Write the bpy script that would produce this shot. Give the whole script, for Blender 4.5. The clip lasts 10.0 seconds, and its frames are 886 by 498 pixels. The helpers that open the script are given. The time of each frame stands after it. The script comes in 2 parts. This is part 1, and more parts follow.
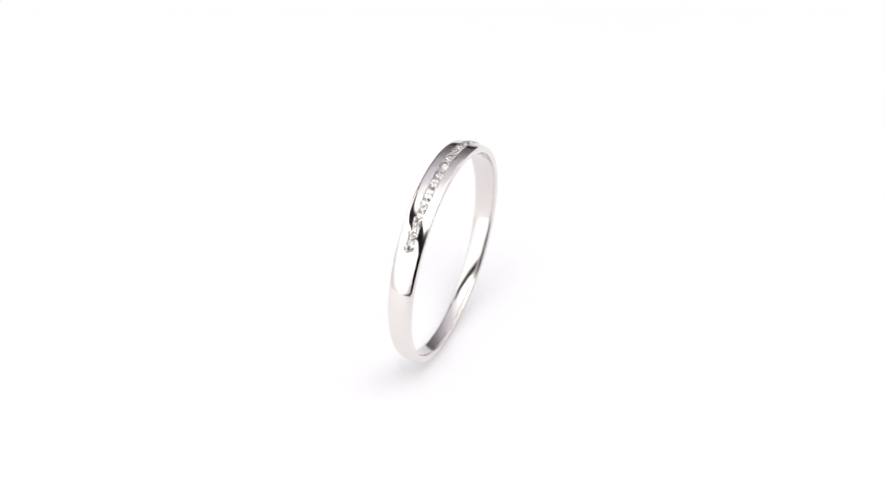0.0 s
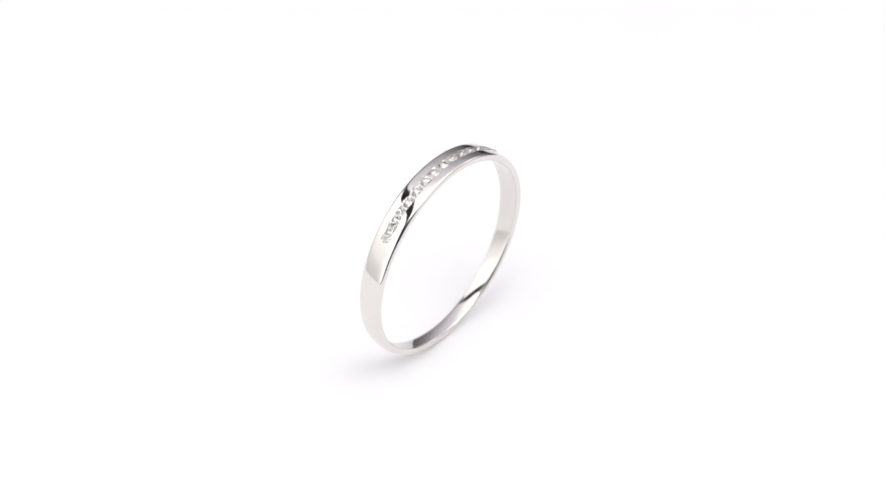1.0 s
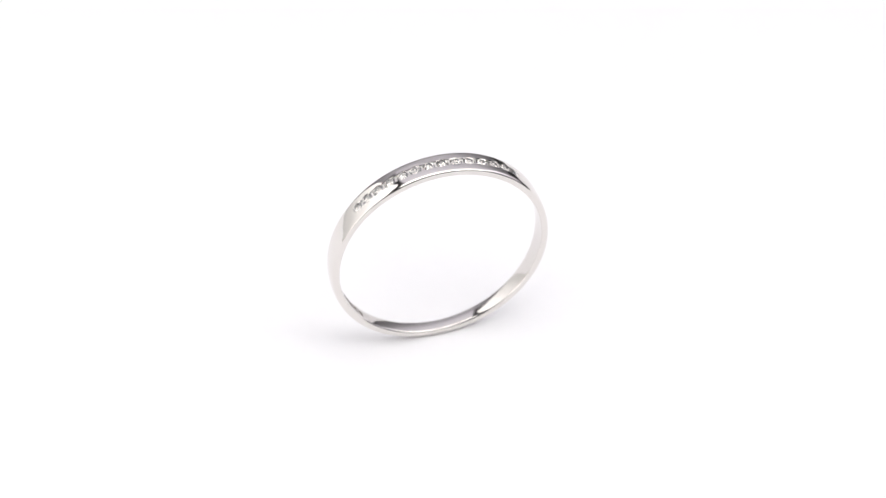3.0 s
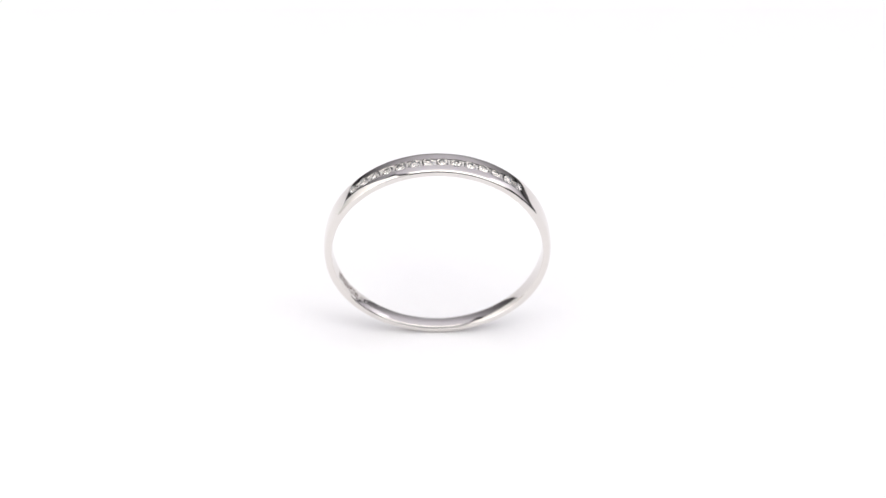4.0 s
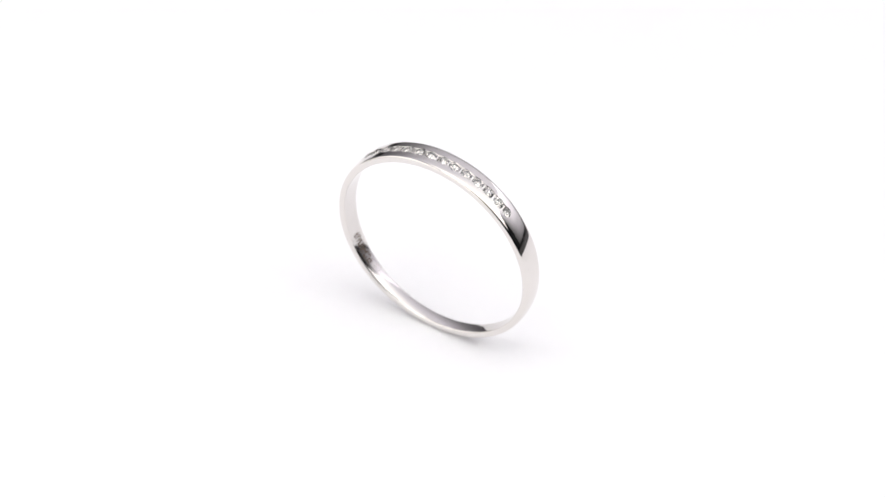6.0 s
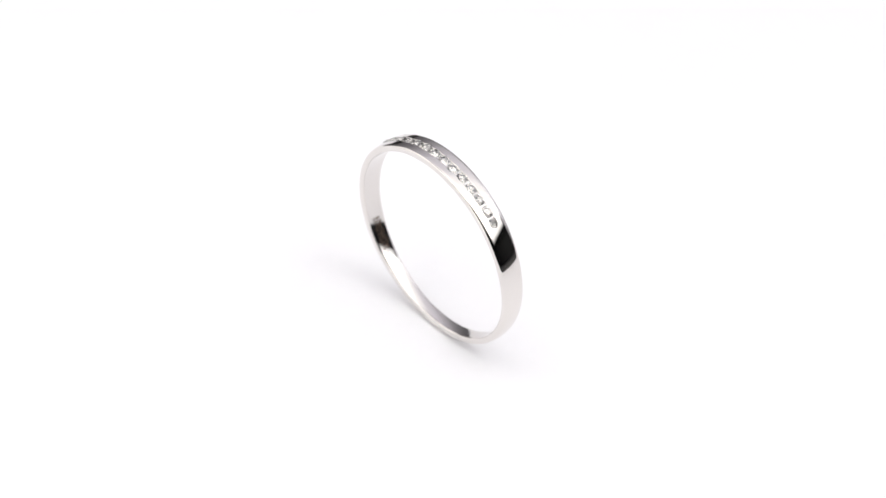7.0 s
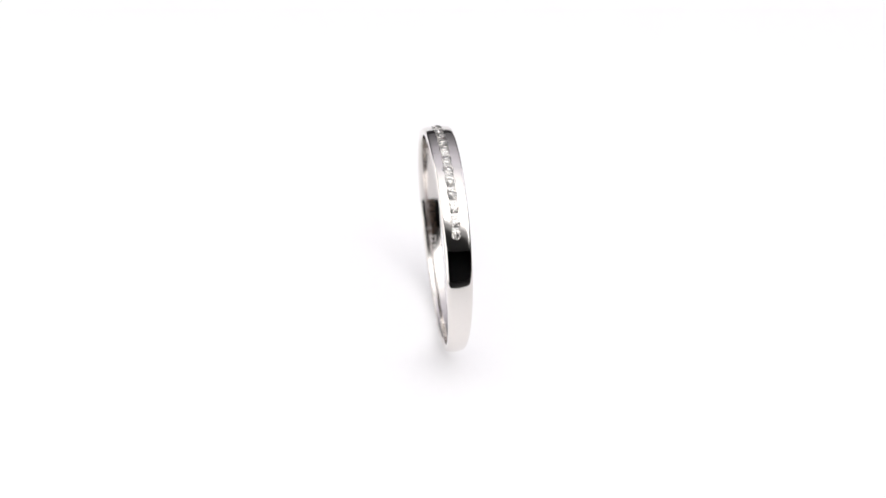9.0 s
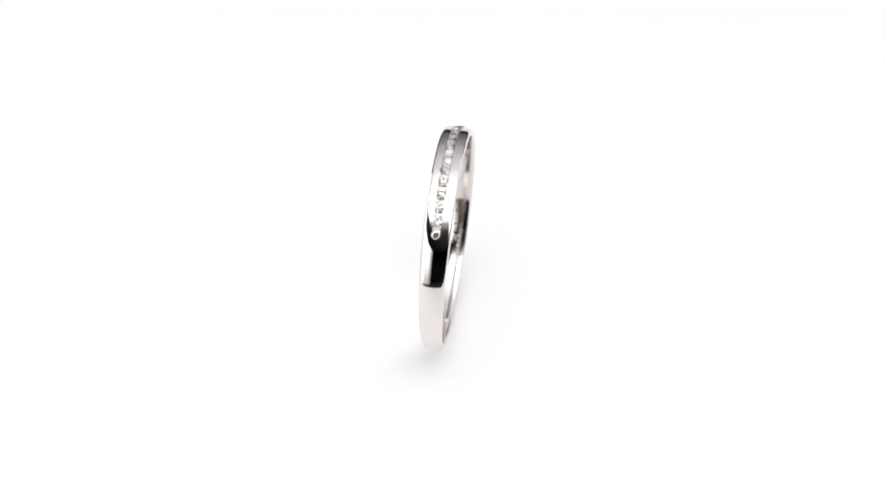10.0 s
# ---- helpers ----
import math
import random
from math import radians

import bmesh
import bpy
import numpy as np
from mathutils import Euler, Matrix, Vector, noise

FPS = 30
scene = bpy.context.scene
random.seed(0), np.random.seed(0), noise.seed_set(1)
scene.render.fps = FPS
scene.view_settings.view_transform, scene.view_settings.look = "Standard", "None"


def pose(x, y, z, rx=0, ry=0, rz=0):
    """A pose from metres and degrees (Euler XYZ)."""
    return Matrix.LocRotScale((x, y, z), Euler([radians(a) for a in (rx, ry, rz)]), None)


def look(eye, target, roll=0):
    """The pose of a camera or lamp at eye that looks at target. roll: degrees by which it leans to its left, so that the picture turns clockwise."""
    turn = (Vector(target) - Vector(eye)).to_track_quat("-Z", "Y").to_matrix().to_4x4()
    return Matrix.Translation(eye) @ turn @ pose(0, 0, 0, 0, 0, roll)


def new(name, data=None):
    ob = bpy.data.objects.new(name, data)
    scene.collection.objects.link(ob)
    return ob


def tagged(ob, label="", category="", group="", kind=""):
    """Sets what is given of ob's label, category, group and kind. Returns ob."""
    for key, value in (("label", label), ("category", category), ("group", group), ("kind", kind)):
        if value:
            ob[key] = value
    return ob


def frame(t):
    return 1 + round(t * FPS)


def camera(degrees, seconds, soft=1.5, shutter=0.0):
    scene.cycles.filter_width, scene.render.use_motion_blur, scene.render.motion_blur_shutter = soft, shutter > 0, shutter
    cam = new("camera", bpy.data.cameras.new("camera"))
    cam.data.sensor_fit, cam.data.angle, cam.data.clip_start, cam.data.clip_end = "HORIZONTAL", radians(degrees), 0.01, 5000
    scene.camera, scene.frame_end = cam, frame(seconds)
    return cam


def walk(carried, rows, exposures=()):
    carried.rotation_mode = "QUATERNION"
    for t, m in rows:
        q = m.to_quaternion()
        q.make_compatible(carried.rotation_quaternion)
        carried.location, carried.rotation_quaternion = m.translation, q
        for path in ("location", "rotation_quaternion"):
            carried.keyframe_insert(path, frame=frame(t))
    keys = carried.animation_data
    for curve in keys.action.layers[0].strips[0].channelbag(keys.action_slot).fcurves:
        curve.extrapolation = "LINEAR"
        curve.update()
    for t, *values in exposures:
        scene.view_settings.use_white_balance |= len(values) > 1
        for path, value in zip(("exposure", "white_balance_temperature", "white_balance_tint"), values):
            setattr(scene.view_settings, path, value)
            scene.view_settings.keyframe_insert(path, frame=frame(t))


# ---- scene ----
MM = 0.001
D, TILT, TX, TZ = 359.4 * MM, radians(43.628), -0.338 * MM, 9.573 * MM
cam = camera(12.406, 10.0, soft=1.55)
cam.data.dof.use_dof, cam.data.dof.focus_distance, cam.data.dof.aperture_fstop = True, 353.5 * MM, 31.0
EYE = (TX, -D * math.cos(TILT), TZ + D * math.sin(TILT))
walk(cam, [(0.0, look(EYE, (TX, 0, TZ))), (10.0, look(EYE, (TX, 0, TZ)))])

# ---- world and exposure ----
world = bpy.data.worlds.new("studio_dark")
world.use_nodes = True
world.node_tree.nodes["Background"].inputs["Color"].default_value = (0.9, 0.95, 1.0, 1)
world.node_tree.nodes["Background"].inputs["Strength"].default_value = 0.01
scene.world = world
scene.view_settings.exposure = 0.25

TOP_LIGHT = 2.35
SIDE_LIGHT = 1.45
BACK_GLOW = 0.52
BACK_TINT = (0.945, 0.912, 1.0)


# ---- materials ----
def material(name):
    m = bpy.data.materials.new(name)
    m.use_nodes = True
    nt = m.node_tree
    return m, nt, nt.nodes["Principled BSDF"]


def node(nt, kind, **inputs):
    n = nt.nodes.new(kind)
    for key, value in inputs.items():
        n.inputs[key.replace("_", " ")].default_value = value
    return n


def bump_from(nt, bsdf, source, strength, distance):
    b = node(nt, "ShaderNodeBump", Strength=strength, Distance=distance)
    nt.links.new(source, b.inputs["Height"])
    nt.links.new(b.outputs["Normal"], bsdf.inputs["Normal"])


def noisy(name, low, high, scale, rough, metallic=0.0, rough_spread=0.06, bump=0.0, fine=6.0, wave=0.0):
    """A surface with colour and gloss varied at two scales."""
    m, nt, bsdf = material(name)
    co = nt.nodes.new("ShaderNodeTexCoord")
    big = node(nt, "ShaderNodeTexNoise", Scale=scale, Detail=3.0)
    small = node(nt, "ShaderNodeTexNoise", Scale=scale * fine, Detail=4.0)
    for n in (big, small):
        nt.links.new(co.outputs["Object"], n.inputs["Vector"])
    mixed = node(nt, "ShaderNodeMath")
    mixed.operation = "MULTIPLY_ADD"
    mixed.inputs[1].default_value = 0.4
    nt.links.new(small.outputs["Fac"], mixed.inputs[0])
    scaled = node(nt, "ShaderNodeMath")
    scaled.operation = "MULTIPLY"
    scaled.inputs[1].default_value = 0.6
    nt.links.new(big.outputs["Fac"], scaled.inputs[0])
    nt.links.new(scaled.outputs[0], mixed.inputs[2])
    ramp = nt.nodes.new("ShaderNodeValToRGB")
    ramp.color_ramp.elements[0].position, ramp.color_ramp.elements[1].position = 0.3, 0.7
    ramp.color_ramp.elements[0].color, ramp.color_ramp.elements[1].color = (*low, 1), (*high, 1)
    nt.links.new(mixed.outputs[0], ramp.inputs["Fac"])
    nt.links.new(ramp.outputs["Color"], bsdf.inputs["Base Color"])
    gloss = node(nt, "ShaderNodeMapRange")
    gloss.inputs["To Min"].default_value, gloss.inputs["To Max"].default_value = rough - rough_spread, rough + rough_spread
    nt.links.new(small.outputs["Fac"], gloss.inputs["Value"])
    nt.links.new(gloss.outputs[0], bsdf.inputs["Roughness"])
    bsdf.inputs["Metallic"].default_value = metallic
    if bump:
        bump_from(nt, bsdf, small.outputs["Fac"], 0.3, bump)
    if wave:
        swell = node(nt, "ShaderNodeBump", Strength=0.3, Distance=wave)
        nt.links.new(big.outputs["Fac"], swell.inputs["Height"])
        nt.links.new(swell.outputs["Normal"], bsdf.inputs["Normal"].links[0].from_node.inputs["Normal"])
    return m


SILVER = noisy("polished_white_gold", (0.754, 0.723, 0.696), (0.784, 0.753, 0.726), 180, 0.055, 1.0, 0.025, 0.0000015, 9, 0.00008)
INSIDE = noisy("inside_of_band", (0.70, 0.672, 0.65), (0.74, 0.71, 0.688), 260, 0.095, 1.0, 0.04, 0.000002, 9, 0.00003)
CHANNEL = noisy("satin_channel", (0.86, 0.84, 0.825), (0.92, 0.90, 0.885), 700, 0.46, 1.0, 0.08, 0.000003)
ENGRAVED = noisy("engraved_mark", (0.08, 0.052, 0.04), (0.19, 0.14, 0.11), 900, 0.40, 1.0, 0.12, 0.000006)
STAMP = noisy("worn_stamp", (0.62, 0.59, 0.57), (0.72, 0.69, 0.67), 900, 0.33, 1.0, 0.1, 0.000006)
ACRYLIC = noisy("white_acrylic", (0.872, 0.867, 0.882), (0.895, 0.890, 0.903), 25, 0.42, 0.0, 0.05, 0.0000008, 30)
TABLE = noisy("dark_table", (0.010, 0.010, 0.011), (0.018, 0.017, 0.017), 9, 0.6, 0.0, 0.08, 0.0002)
DARK_WALL = noisy("dark_wall", (0.012, 0.012, 0.013), (0.02, 0.02, 0.021), 4, 0.8, 0.0, 0.05, 0.0004)
HOUSING = noisy("black_fabric", (0.012, 0.012, 0.012), (0.022, 0.022, 0.022), 60, 0.75, 0.0, 0.08, 0.0002)


def gem_material():
    m, nt, bsdf = material("clear_stone")
    bsdf.inputs["Base Color"].default_value = (1.0, 0.985, 0.975, 1)
    bsdf.inputs["Roughness"].default_value = 0.0
    bsdf.inputs["IOR"].default_value = 2.2
    bsdf.inputs["Transmission Weight"].default_value = 0.93
    return m


GEM = gem_material()
# mirror added to the undersides of the stones to brighten them
GEM_MIRROR = noisy("added_gem_mirror", (0.93, 0.915, 0.90), (0.975, 0.96, 0.945), 900, 0.03, 1.0, 0.02, 0.000001)


def ramp_node(nt, source, lo, hi, stops):
    """Brightness by place: stops of (place, level) between lo and hi."""
    place = nt.nodes.new("ShaderNodeMapRange")
    place.inputs["From Min"].default_value, place.inputs["From Max"].default_value = lo, hi
    nt.links.new(source, place.inputs["Value"])
    ramp = nt.nodes.new("ShaderNodeValToRGB")
    ramp.color_ramp.interpolation = "EASE"
    while len(ramp.color_ramp.elements) < len(stops):
        ramp.color_ramp.elements.new(0.5)
    for element, (at, level) in zip(ramp.color_ramp.elements, stops):
        element.position = (at - lo) / (hi - lo)
        element.color = (level, level, level, 1)
    nt.links.new(place.outputs[0], ramp.inputs["Fac"])
    return ramp.outputs["Color"]


def maths(nt, operation, a, b=0.0):
    n = nt.nodes.new("ShaderNodeMath")
    n.operation = operation
    for socket, value in zip(n.inputs, (a, b)):
        if isinstance(value, (int, float)):
            socket.default_value = value
        else:
            nt.links.new(value, socket)
    return n.outputs[0]


def lit_cloth(name, strength, tint=(1.0, 0.99, 0.985)):
    """White diffuser cloth that glows; returns it with its axes and a function that sets the fall-off of the glow."""
    m, nt, bsdf = material(name)
    co = nt.nodes.new("ShaderNodeTexCoord")
    sep = nt.nodes.new("ShaderNodeSeparateXYZ")
    nt.links.new(co.outputs["Object"], sep.inputs[0])
    bsdf.inputs["Emission Color"].default_value = (*tint, 1)
    bsdf.inputs["Base Color"].default_value = (0.15, 0.15, 0.15, 1)
    bsdf.inputs["Roughness"].default_value = 0.8

    def fall_off(a, b):
        nt.links.new(maths(nt, "MULTIPLY", maths(nt, "MULTIPLY", a, b), strength), bsdf.inputs["Emission Strength"])

    return m, nt, sep.outputs, fall_off


# ---- mesh helpers ----
def mesh_from(name, verts, faces, mat, smooth=True, sharp=None):
    me = bpy.data.meshes.new(name)
    me.from_pydata(verts, [], faces)
    me.materials.append(mat)
    me.polygons.foreach_set("use_smooth", [smooth] * len(me.polygons))
    if sharp:
        me.set_sharp_from_angle(angle=radians(sharp))
    me.update()
    return me


def part(name, data, parent, label="", at=None):
    ob = new(name, data)
    ob.parent = parent
    if at is not None:
        ob.matrix_basis = at
    return tagged(ob, label) if label else ob


def box_mesh(name, lo, hi, mat, bevel=0.0):
    bm = bmesh.new()
    bmesh.ops.create_cube(bm, size=1.0)
    for v in bm.verts:
        v.co = Vector([lo[i] + (v.co[i] + 0.5) * (hi[i] - lo[i]) for i in range(3)])
    if bevel:
        bmesh.ops.bevel(bm, geom=bm.edges[:], offset=bevel, segments=3, profile=0.5, affect="EDGES")
    me = bpy.data.meshes.new(name)
    bm.to_mesh(me)
    bm.free()
    me.materials.append(mat)
    return me


# ---- the room that closes the place ----
ROOM = 1.0
BACK = 0.60
tagged(new("floor", box_mesh("floor", (-ROOM, -ROOM - 0.1, -0.06), (ROOM, BACK, -0.02), TABLE)),
       "dark matt table surface under the turntable", "table surface", kind="structure")
for name, lo, hi, mat in (
        ("wall_north", (-ROOM, BACK, -0.06), (ROOM, BACK + 0.04, 0.9), DARK_WALL),
        ("wall_south", (-ROOM, -ROOM - 0.14, -0.06), (ROOM, -ROOM - 0.1, 0.9), DARK_WALL),
        ("wall_east", (ROOM, -ROOM - 0.14, -0.06), (ROOM + 0.04, BACK + 0.04, 0.9), DARK_WALL),
        ("wall_west", (-ROOM - 0.04, -ROOM - 0.14, -0.06), (-ROOM, BACK + 0.04, 0.9), DARK_WALL)):
    tagged(new(name, box_mesh(name, lo, hi, mat)), "plain matt studio wall", "wall", kind="structure")
tagged(new("ceiling", box_mesh("ceiling", (-ROOM - 0.04, -ROOM - 0.14, 0.9), (ROOM + 0.04, BACK + 0.04, 0.94), DARK_WALL)),
       "plain dark studio ceiling", "ceiling", kind="structure")


# ---- studio lights ----
def softbox(label, width, length, mat, m):
    """A softbox that shines along its own -z, with its cloth at z = 0."""
    root = tagged(new("softbox"), label, "softbox")
    root.matrix_basis = m
    w, l = width / 2, length / 2
    part("diffuser", box_mesh("diffuser", (-w, -l, 0.0), (w, l, 0.004), mat), root, "white lit diffuser cloth")
    part("housing", box_mesh("housing", (-w - 0.006, -l - 0.006, 0.0045), (w + 0.006, l + 0.006, 0.05), HOUSING, 0.004), root,
         "black fabric housing")
    return root


TOP_Z = 0.40
TOP_X0, TOP_X1, TOP_Y0, TOP_Y1 = -0.45, 0.90, -0.66, 0.45
top_mid = Vector(((TOP_X0 + TOP_X1) / 2, (TOP_Y0 + TOP_Y1) / 2, TOP_Z))
top_mat, nt, axes, fall_off = lit_cloth("top_diffuser", TOP_LIGHT)
top_x = maths(nt, "ADD", axes[0], top_mid.x)
top_y = maths(nt, "ADD", axes[1], top_mid.y)
slant = maths(nt, "MULTIPLY", maths(nt, "MAXIMUM", maths(nt, "SUBTRACT", top_x, 0.02), 0.0), 0.5)
front = maths(nt, "ADD", maths(nt, "ADD", top_y, slant), 0.28)
spread = maths(nt, "ADD", maths(nt, "MULTIPLY", maths(nt, "MAXIMUM", top_x, 0.0), 1.6), 1.0)
front = maths(nt, "DIVIDE", front, spread)
left_end = maths(nt, "ADD", maths(nt, "ADD", top_x, 0.185), maths(nt, "MULTIPLY", maths(nt, "MAXIMUM", maths(nt, "SUBTRACT", top_y, 0.12), 0.0), 0.5))
left_end = maths(nt, "ADD", left_end, maths(nt, "MULTIPLY", maths(nt, "MINIMUM", top_y, 0.0), 0.2))
fall_off(ramp_node(nt, top_y, -0.7, 0.5, ((-0.7, 0.2), (-0.55, 1.0), (-0.08, 1.0), (0.02, 0.70), (0.12, 0.47), (0.25, 0.31), (0.45, 0.235))),
         maths(nt, "MULTIPLY", ramp_node(nt, front, -0.1, 0.3, ((-0.1, 0.002), (-0.04, 0.006), (0.025, 0.12), (0.12, 1.0))),
               maths(nt, "MULTIPLY", ramp_node(nt, left_end, -0.1, 0.1, ((-0.1, 0.002), (-0.014, 0.004), (0.016, 1.0))),
                     ramp_node(nt, top_x, 0.0, 1.0, ((0.0, 1.0), (0.55, 1.0), (0.75, 0.5), (0.9, 0.04))))))
lilac_part = ramp_node(nt, top_y, -0.7, 0.5, ((-0.7, 0.0), (0.05, 0.0), (0.3, 1.0)))
cast = nt.nodes.new("ShaderNodeMix")
cast.data_type = "RGBA"
cast.inputs["A"].default_value, cast.inputs["B"].default_value = (1.0, 0.99, 0.985, 1), (*BACK_TINT, 1)
nt.links.new(lilac_part, cast.inputs["Factor"])
nt.links.new(cast.outputs["Result"], nt.nodes["Principled BSDF"].inputs["Emission Color"])
softbox("large overhead softbox with white diffuser above the turntable", TOP_X1 - TOP_X0, TOP_Y1 - TOP_Y0, top_mat, Matrix.Translation(top_mid))

# upright softbox beside the turntable
SIDE_A, SIDE_B, SIDE_Z0, SIDE_Z1 = Vector((-0.17, 0.15, 0)), Vector((-0.115, -0.41, 0)), -0.018, 0.238
side_mid = (SIDE_A + SIDE_B) / 2 + Vector((0, 0, (SIDE_Z0 + SIDE_Z1) / 2))
side_dir = (SIDE_A - SIDE_B).normalized()
side_out = Vector((side_dir.y, -side_dir.x, 0))
side_turn = Matrix((side_dir, Vector((0, 0, 1)), -side_out)).transposed().to_4x4()
side_mat, nt, axes, fall_off = lit_cloth("side_diffuser", SIDE_LIGHT, (1.0, 0.984, 0.972))
# the lamp behind the cloth shows as a brighter spot low down
spot_x, spot_y = maths(nt, "ADD", axes[0], 0.048), maths(nt, "ADD", axes[1], 0.082)
spot = maths(nt, "SQRT", maths(nt, "ADD", maths(nt, "MULTIPLY", spot_x, spot_x), maths(nt, "MULTIPLY", spot_y, spot_y)))
fall_off(maths(nt, "ADD", ramp_node(nt, axes[1], -0.14, 0.14, ((-0.14, 0.31), (-0.10, 0.43), (-0.05, 0.64), (0.0, 0.82), (0.14, 0.92))),
               ramp_node(nt, spot, 0.0, 0.12, ((0.0, 0.75), (0.03, 0.65), (0.07, 0.14), (0.11, 0.0)))),
         ramp_node(nt, axes[0], -0.3, 0.3, ((-0.3, 0.02), (-0.27, 0.12), (-0.19, 1.0), (0.3, 1.0))))
softbox("upright softbox with white diffuser beside the turntable", (SIDE_A - SIDE_B).length, SIDE_Z1 - SIDE_Z0, side_mat,
        Matrix.Translation(side_mid) @ side_turn)

# cloth behind the turntable; its own graded glow stands in for light from above
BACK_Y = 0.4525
back_mat, nt, axes, fall_off = lit_cloth("glowing_back_cloth", BACK_GLOW, BACK_TINT)
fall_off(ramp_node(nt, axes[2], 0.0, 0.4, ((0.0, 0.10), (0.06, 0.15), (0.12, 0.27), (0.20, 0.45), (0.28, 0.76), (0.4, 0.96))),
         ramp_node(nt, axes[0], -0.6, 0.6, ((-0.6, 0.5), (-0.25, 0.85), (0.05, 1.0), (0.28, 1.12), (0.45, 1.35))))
cloth = tagged(new("glow_cloth"), "upright white cloth behind the turntable with a graded glow of its own", "diffuser")
part("cloth", box_mesh("cloth", (-0.75, BACK_Y, 0.005), (0.46, BACK_Y + 0.003, 0.404), back_mat), cloth, "white cloth with the glow put into its material")
part("pole", box_mesh("pole", (-0.76, BACK_Y + 0.003, 0.389), (0.46, BACK_Y + 0.018, 0.404), HOUSING, 0.004), cloth, "black pole along the upper hem")
part("weight", box_mesh("weight", (-0.76, BACK_Y - 0.006, -0.02), (0.46, BACK_Y + 0.009, 0.005), HOUSING, 0.004), cloth, "black weighted lower hem")
# added wing, its glow likewise put into the material, stronger towards the top
wing_mat, nt, axes, fall_off = lit_cloth("glowing_wing_cloth", BACK_GLOW, BACK_TINT)
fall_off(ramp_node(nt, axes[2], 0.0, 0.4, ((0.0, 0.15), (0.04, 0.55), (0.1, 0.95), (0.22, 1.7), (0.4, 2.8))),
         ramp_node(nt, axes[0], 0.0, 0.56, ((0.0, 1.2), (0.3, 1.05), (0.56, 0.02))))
part("cloth", box_mesh("cloth", (0, 0, 0.005), (0.56, 0.003, 0.399), wing_mat), cloth, "white cloth with the glow put into its material", pose(0.463, BACK_Y - 0.001, 0, 0, 0, -63))


# ---- turntable ----
def lathe(name, profile, mat, n=128, sharp=35):
    verts, faces = [], []
    k = len(profile)
    for i in range(n):
        a = 2 * math.pi * i / n
        verts += [(r * math.cos(a), r * math.sin(a), z) for r, z in profile]
    for i in range(n):
        j = (i + 1) % n
        faces += [(i * k + q, j * k + q, j * k + q + 1, i * k + q + 1) for q in range(k - 1)]
    faces.append([i * k for i in range(n)][::-1])
    faces.append([i * k + k - 1 for i in range(n)])
    return mesh_from(name, verts, faces, mat, True, sharp)


def build_turntable():
    root = tagged(new("turntable"), "round white acrylic display turntable under the ring", "turntable")
    r = 0.1
    profile = [(r - 0.001, -0.009), (r, -0.008), (r, -0.0015)]
    profile += [(r - 0.0015 + 0.0015 * math.cos(a), -0.0015 + 0.0015 * math.sin(a)) for a in (0.4, 0.8, 1.2, math.pi / 2)]
    part("platter", lathe("platter", profile, ACRYLIC, 160), root, "white satin acrylic plate")
    part("base", lathe("base", [(0.06, -0.02), (0.06, -0.0105), (0.058, -0.0092)], HOUSING, 96), root, "dark round base")
    return root


# ---- the ring ----
R, RI = 10.0, 9.28
ROUND, SAG = 0.19, 0.038
FIRST, LAST, STONES = -47.2, 45.1, 14
PITCH = (LAST - FIRST) / (STONES - 1)
FLOOR_R = 9.335
SHIFT = -0.05
LEAN, OFF = -0.779, (-0.8375, -0.226)


def half_width(phi):
    return 0.991 + 0.292 * math.cos(phi) - 0.0585 * math.cos(2 * phi)


def channel_half(deg):
    """Half the width of the stone channel at this angle; 0 outside it."""
    s = R * radians(1.0)
    c = 0.352
    end = max(FIRST - deg, deg - LAST)
    if end > 0:
        d = end * s
        return math.sqrt(max(0.0, c * c - d * d)) if d < c else 0.0
    return c + 0.035 * math.cos(2 * math.pi * (deg - FIRST) / PITCH)


def ring_point(deg, y, r):
    a = radians(deg)
    return (r * math.sin(a) * MM, y * MM, (R + r * math.cos(a)) * MM)


def inner_radius(deg, y):
    """The comfort-fit inside of the band, bulging towards the finger."""
    w = half_width(radians(deg)) - ROUND
    return RI - SAG * (1 - (y / w) ** 2)


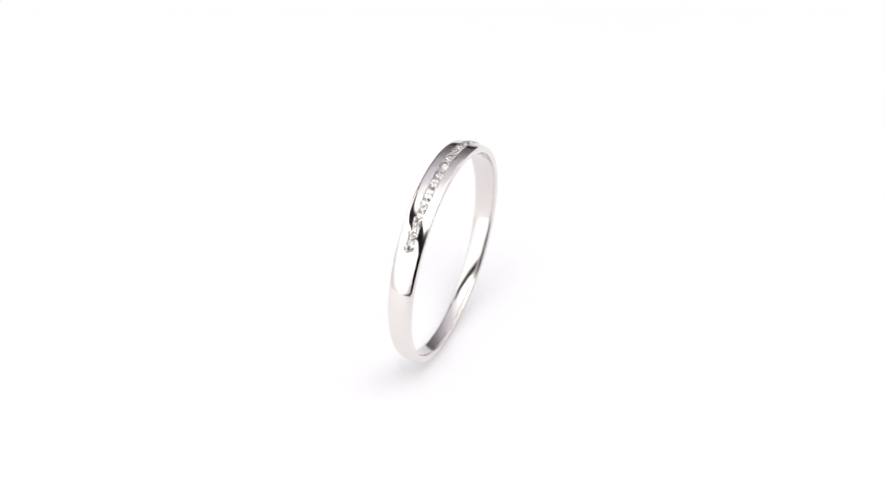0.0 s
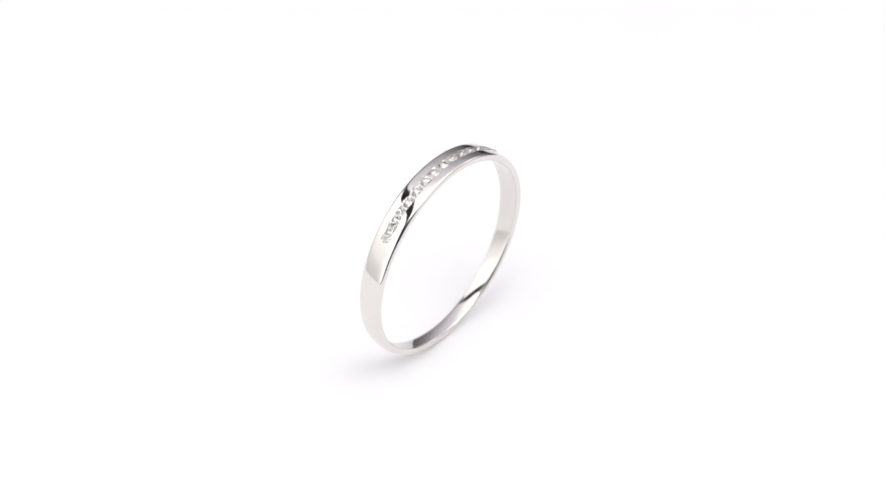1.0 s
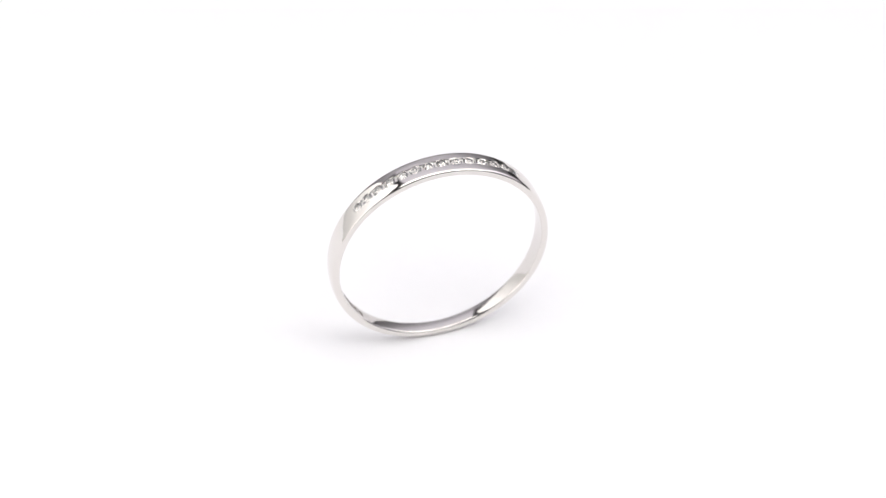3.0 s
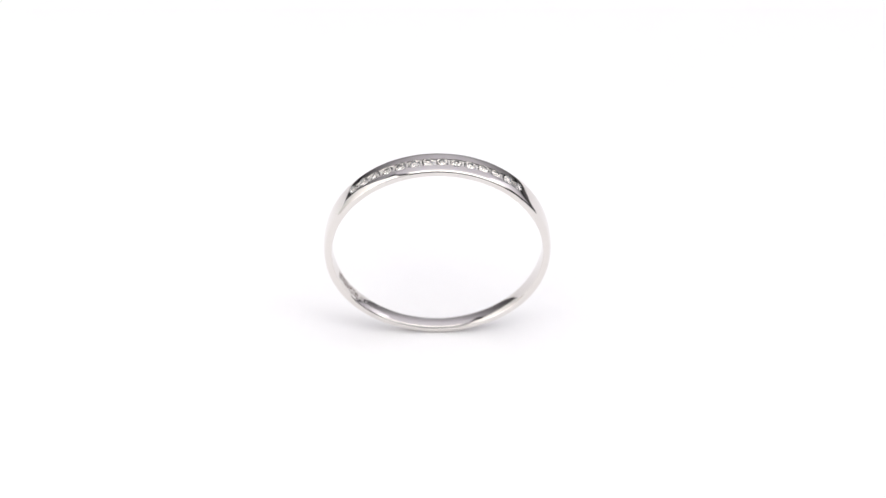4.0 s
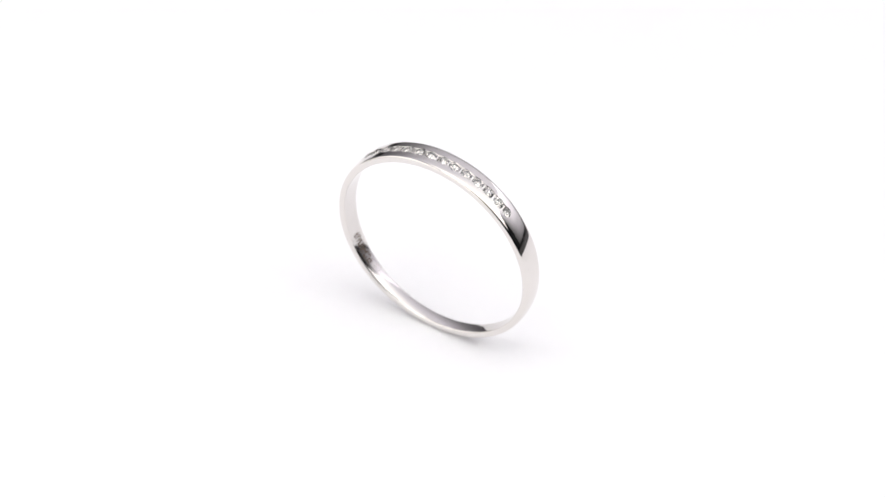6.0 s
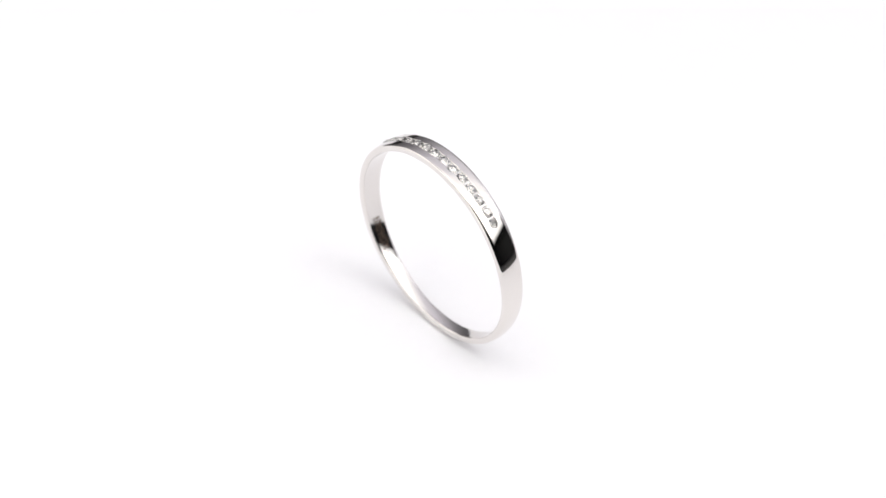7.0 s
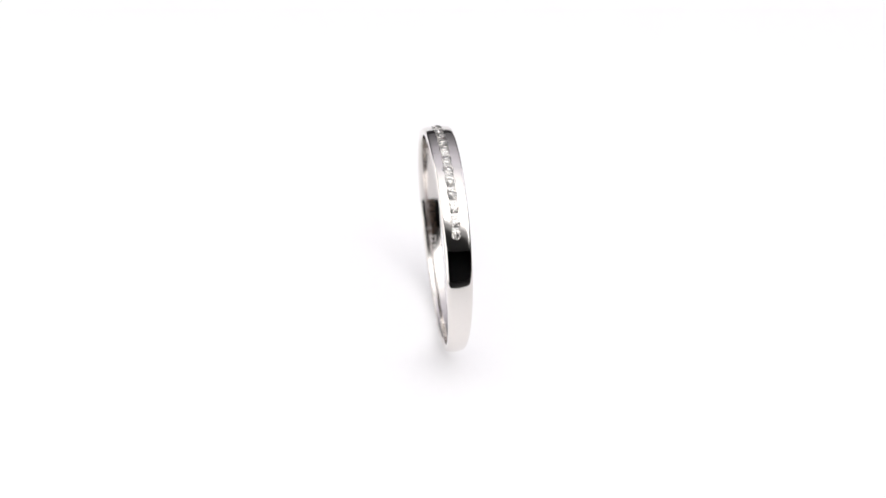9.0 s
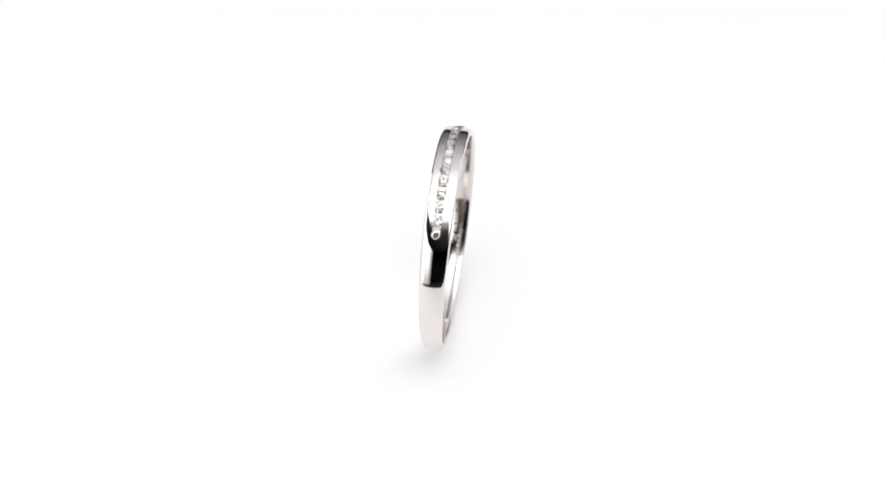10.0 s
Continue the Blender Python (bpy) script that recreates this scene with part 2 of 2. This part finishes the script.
def build_band():
    degs = [FIRST - 6 + 0.2 * i for i in range(int((LAST - FIRST + 12) / 0.2) + 1)]
    d = degs[-1] + 1.0
    while d < FIRST - 6 + 360 - 0.5:
        degs.append(d)
        d += 1.0
    inner_lines = 22
    verts, faces, k = [], [], 0
    for deg in degs:
        h = half_width(radians(deg))
        ch = channel_half(deg)
        ring = []
        shank = min(1.0, 1 - math.cos(radians(deg)))
        corner = 0.14 + 0.14 * shank
        drop = 0.15 + 0.06 * shank
        dome = 0.040 + 0.10 * shank
        crown = lambda y: R - dome * (y / h) ** 2 - 0.05 * (y / h) ** 8
        flat = h - corner
        # outer face, with the channel let into its middle
        lip = min(0.62, 0.8 * flat)
        ys = [-flat + (flat - lip) * i / 5 for i in range(5)]
        edge = max(ch, 0.02)
        land = [lip - (lip - edge - 0.055) * i / 3 for i in range(3)]
        left = ys + [-y for y in land] + [-edge - 0.055, -edge - 0.045, -edge, -edge + 0.012]
        sunk = ch > 0.03
        for y in left[:-2]:
            ring.append((y, crown(y)))
        ring.append((-edge, crown(edge) - (0.05 if sunk else 0)))
        near = min(max(round((deg - FIRST) / PITCH), 0), STONES - 1)
        seat = abs(deg - FIRST - near * PITCH) * R * radians(1.0) < 0.5
        deep = (FLOOR_R if seat else 9.85) if sunk else R
        ring.append((-edge + 0.012, deep))
        for i in range(1, inner_lines):
            y = (-edge + 0.012) * (1 - 2 * i / inner_lines)
            ring.append((y, deep if sunk else crown(y)))
        ring += [(-y, r) for y, r in ring[len(left) - 1::-1]]
        # rounded shoulder, side, rounded inner edge and the inside
        base = crown(flat)
        for i in range(1, 6):
            a = math.pi / 2 * i / 5
            ring.append((flat + corner * math.sin(a), base - 0.02 - drop * (1 - math.cos(a))))
        ring.append((h, RI + ROUND + 0.06))
        for i in range(6):
            a = math.pi / 2 * i / 5
            ring.append((h - ROUND * (1 - math.cos(a)), RI + ROUND - ROUND * math.sin(a)))
        top = len(ring)
        inner0 = top - 1
        for i in range(1, 8):
            y = (h - ROUND) * (1 - 2 * i / 8)
            ring.append((y, inner_radius(deg, y)))
        for y, r in ring[top - 1:top - 13:-1]:
            ring.append((-y, r))
        k = len(ring)
        verts += [ring_point(deg, y + SHIFT * max(0.0, 1 - abs(y) / 0.8) ** 0.5 * (r > 9.6), r) for y, r in ring]
    n = len(degs)
    for i in range(n):
        j = (i + 1) % n
        for q in range(k):
            w = (q + 1) % k
            faces.append((i * k + q, i * k + w, j * k + w, j * k + q))
    me = mesh_from("band", verts, faces, SILVER, True, 40)
    me.materials.append(INSIDE)
    me.materials.append(CHANNEL)
    wall = 10
    channel = range(wall, wall + inner_lines + 2)
    me.polygons.foreach_set("material_index", [1 if inner0 <= q < inner0 + 9 else 2 if q in channel and channel_half(degs[i]) > 0.03 else 0
                                               for i in range(n) for q in range(k)])
    return me


def build_gem():
    """A round brilliant cut, girdle radius 0.55 mm, with its table up along z."""
    g = 0.55
    ring = lambda r, z, n, turn: [(r * math.cos(2 * math.pi * (i + turn) / n) * MM, r * math.sin(2 * math.pi * (i + turn) / n) * MM, z * MM) for i in range(n)]
    verts = ring(0.28, 0.16, 8, 0.5) + ring(0.40, 0.085, 8, 0) + ring(g, 0.012, 16, 0) + ring(g, -0.012, 16, 0) + ring(0.22, -0.30, 8, 0.5) + [(0, 0, -0.515 * MM)]
    T, M, G, B, P, C = 0, 8, 16, 32, 48, 56
    faces = [tuple(range(8))]
    for i in range(8):
        j = (i + 1) % 8
        faces.append((T + i, M + j, T + j))
        faces.append((M + i, G + 2 * i, G + (2 * i + 1) % 16, T + i))
        faces.append((T + i, G + (2 * i + 1) % 16, G + (2 * i + 2) % 16, M + j))
        faces.append((B + 2 * i, P + i, B + 2 * i + 1))
        faces.append((B + 2 * i + 1, P + i, B + (2 * i + 2) % 16))
        faces.append((P + i, C, P + j, B + (2 * i + 2) % 16))
    for i in range(16):
        faces.append((G + i, B + i, B + (i + 1) % 16, G + (i + 1) % 16))
    me = mesh_from("stone", verts, faces, GEM, False)
    bm = bmesh.new()
    bm.from_mesh(me)
    bmesh.ops.triangulate(bm, faces=[f for f in bm.faces if len(f.verts) == 4])
    bmesh.ops.recalc_face_normals(bm, faces=bm.faces[:])
    # faces below the girdle take the added brightening mirror
    for f in bm.faces:
        f.material_index = 1 if f.calc_center_median().z < -0.02 * MM else 0
    bm.to_mesh(me)
    bm.free()
    me.materials.append(GEM_MIRROR)
    return me


def mark_mesh(deg0, deg1, y0, y1, mat=ENGRAVED):
    """A thin engraved bar that follows the inside of the band."""
    ys = (y0, (y0 + y1) / 2, y1)
    verts, faces, n = [], [], 3
    for i in range(n + 1):
        deg = deg0 + (deg1 - deg0) * i / n
        verts += [ring_point(deg, y, inner_radius(deg, y) + 0.01) for y in ys]
        verts += [ring_point(deg, y, inner_radius(deg, y) - 0.006) for y in ys[::-1]]
    for i in range(n):
        faces += [(6 * i + q, 6 * i + 6 + q, 6 * i + 6 + (q + 1) % 6, 6 * i + (q + 1) % 6) for q in range(6)]
    faces += [tuple(range(6)), tuple(range(6 * n + 5, 6 * n - 1, -1))]
    return mesh_from("hallmark", verts, faces, mat, False)


def build_ring():
    root = tagged(new("ring"), "polished white-gold band with a channel of clear stones standing on edge", "ring")
    part("band", build_band(), root, "polished white-gold band")
    gem = build_gem()
    rng = random.Random(4)
    for i in range(STONES):
        a = radians(FIRST + PITCH * i)
        r = R - 0.11
        at = Matrix.Translation((r * math.sin(a) * MM, SHIFT * MM * 0.7, (R + r * math.cos(a)) * MM)) @ Matrix.Rotation(a, 4, "Y") \
            @ Euler((radians(rng.uniform(-9, 9)), radians(rng.uniform(-9, 9)), rng.uniform(0, 6.3))).to_matrix().to_4x4()
        part("stone", gem, root, "clear round brilliant-cut stone", at)
    # worn stamp of unreadable strokes, then a small round mark
    d = -110.5
    while d > -129.5:
        wide = rng.uniform(0.5, 0.95)
        y0, y1 = rng.uniform(-0.46, -0.36), rng.uniform(0.30, 0.42)
        part("hallmark", mark_mesh(d, d - wide, y0, y1), root, "dull brown engraved stroke")
        for top in rng.sample((y0, -0.05, y1 - 0.16), rng.choice((1, 2))):
            part("hallmark", mark_mesh(d - wide - 0.02, d - wide - rng.uniform(0.7, 1.0), top, top + 0.16), root, "dull brown engraved stroke")
        d -= wide + rng.uniform(0.95, 1.25)
    for d0, d1, y0, y1 in ((-131.0, -131.8, -0.22, 0.3), (-131.82, -133.6, 0.16, 0.3), (-131.82, -133.6, -0.22, -0.08), (-133.62, -134.4, -0.22, 0.3),
                           (-136.2, -137.2, -0.06, 0.16)):
        part("hallmark", mark_mesh(d0, d1, y0, y1, STAMP), root, "small pale stamped mark")
    return root


turntable = build_turntable()
band_ring = build_ring()


def motions():
    """The turntable carries the ring round at a steady 16.5 degrees a second."""
    rest = pose(OFF[0] * MM, OFF[1] * MM, 0, LEAN)
    times = [0.5 * i for i in range(21)]
    turn = lambda t: pose(0, 0, 0, 0, 0, 66.668 - 16.5215 * t)
    walk(turntable, [(t, turn(t)) for t in times])
    walk(band_ring, [(t, turn(t) @ rest) for t in times])


motions()
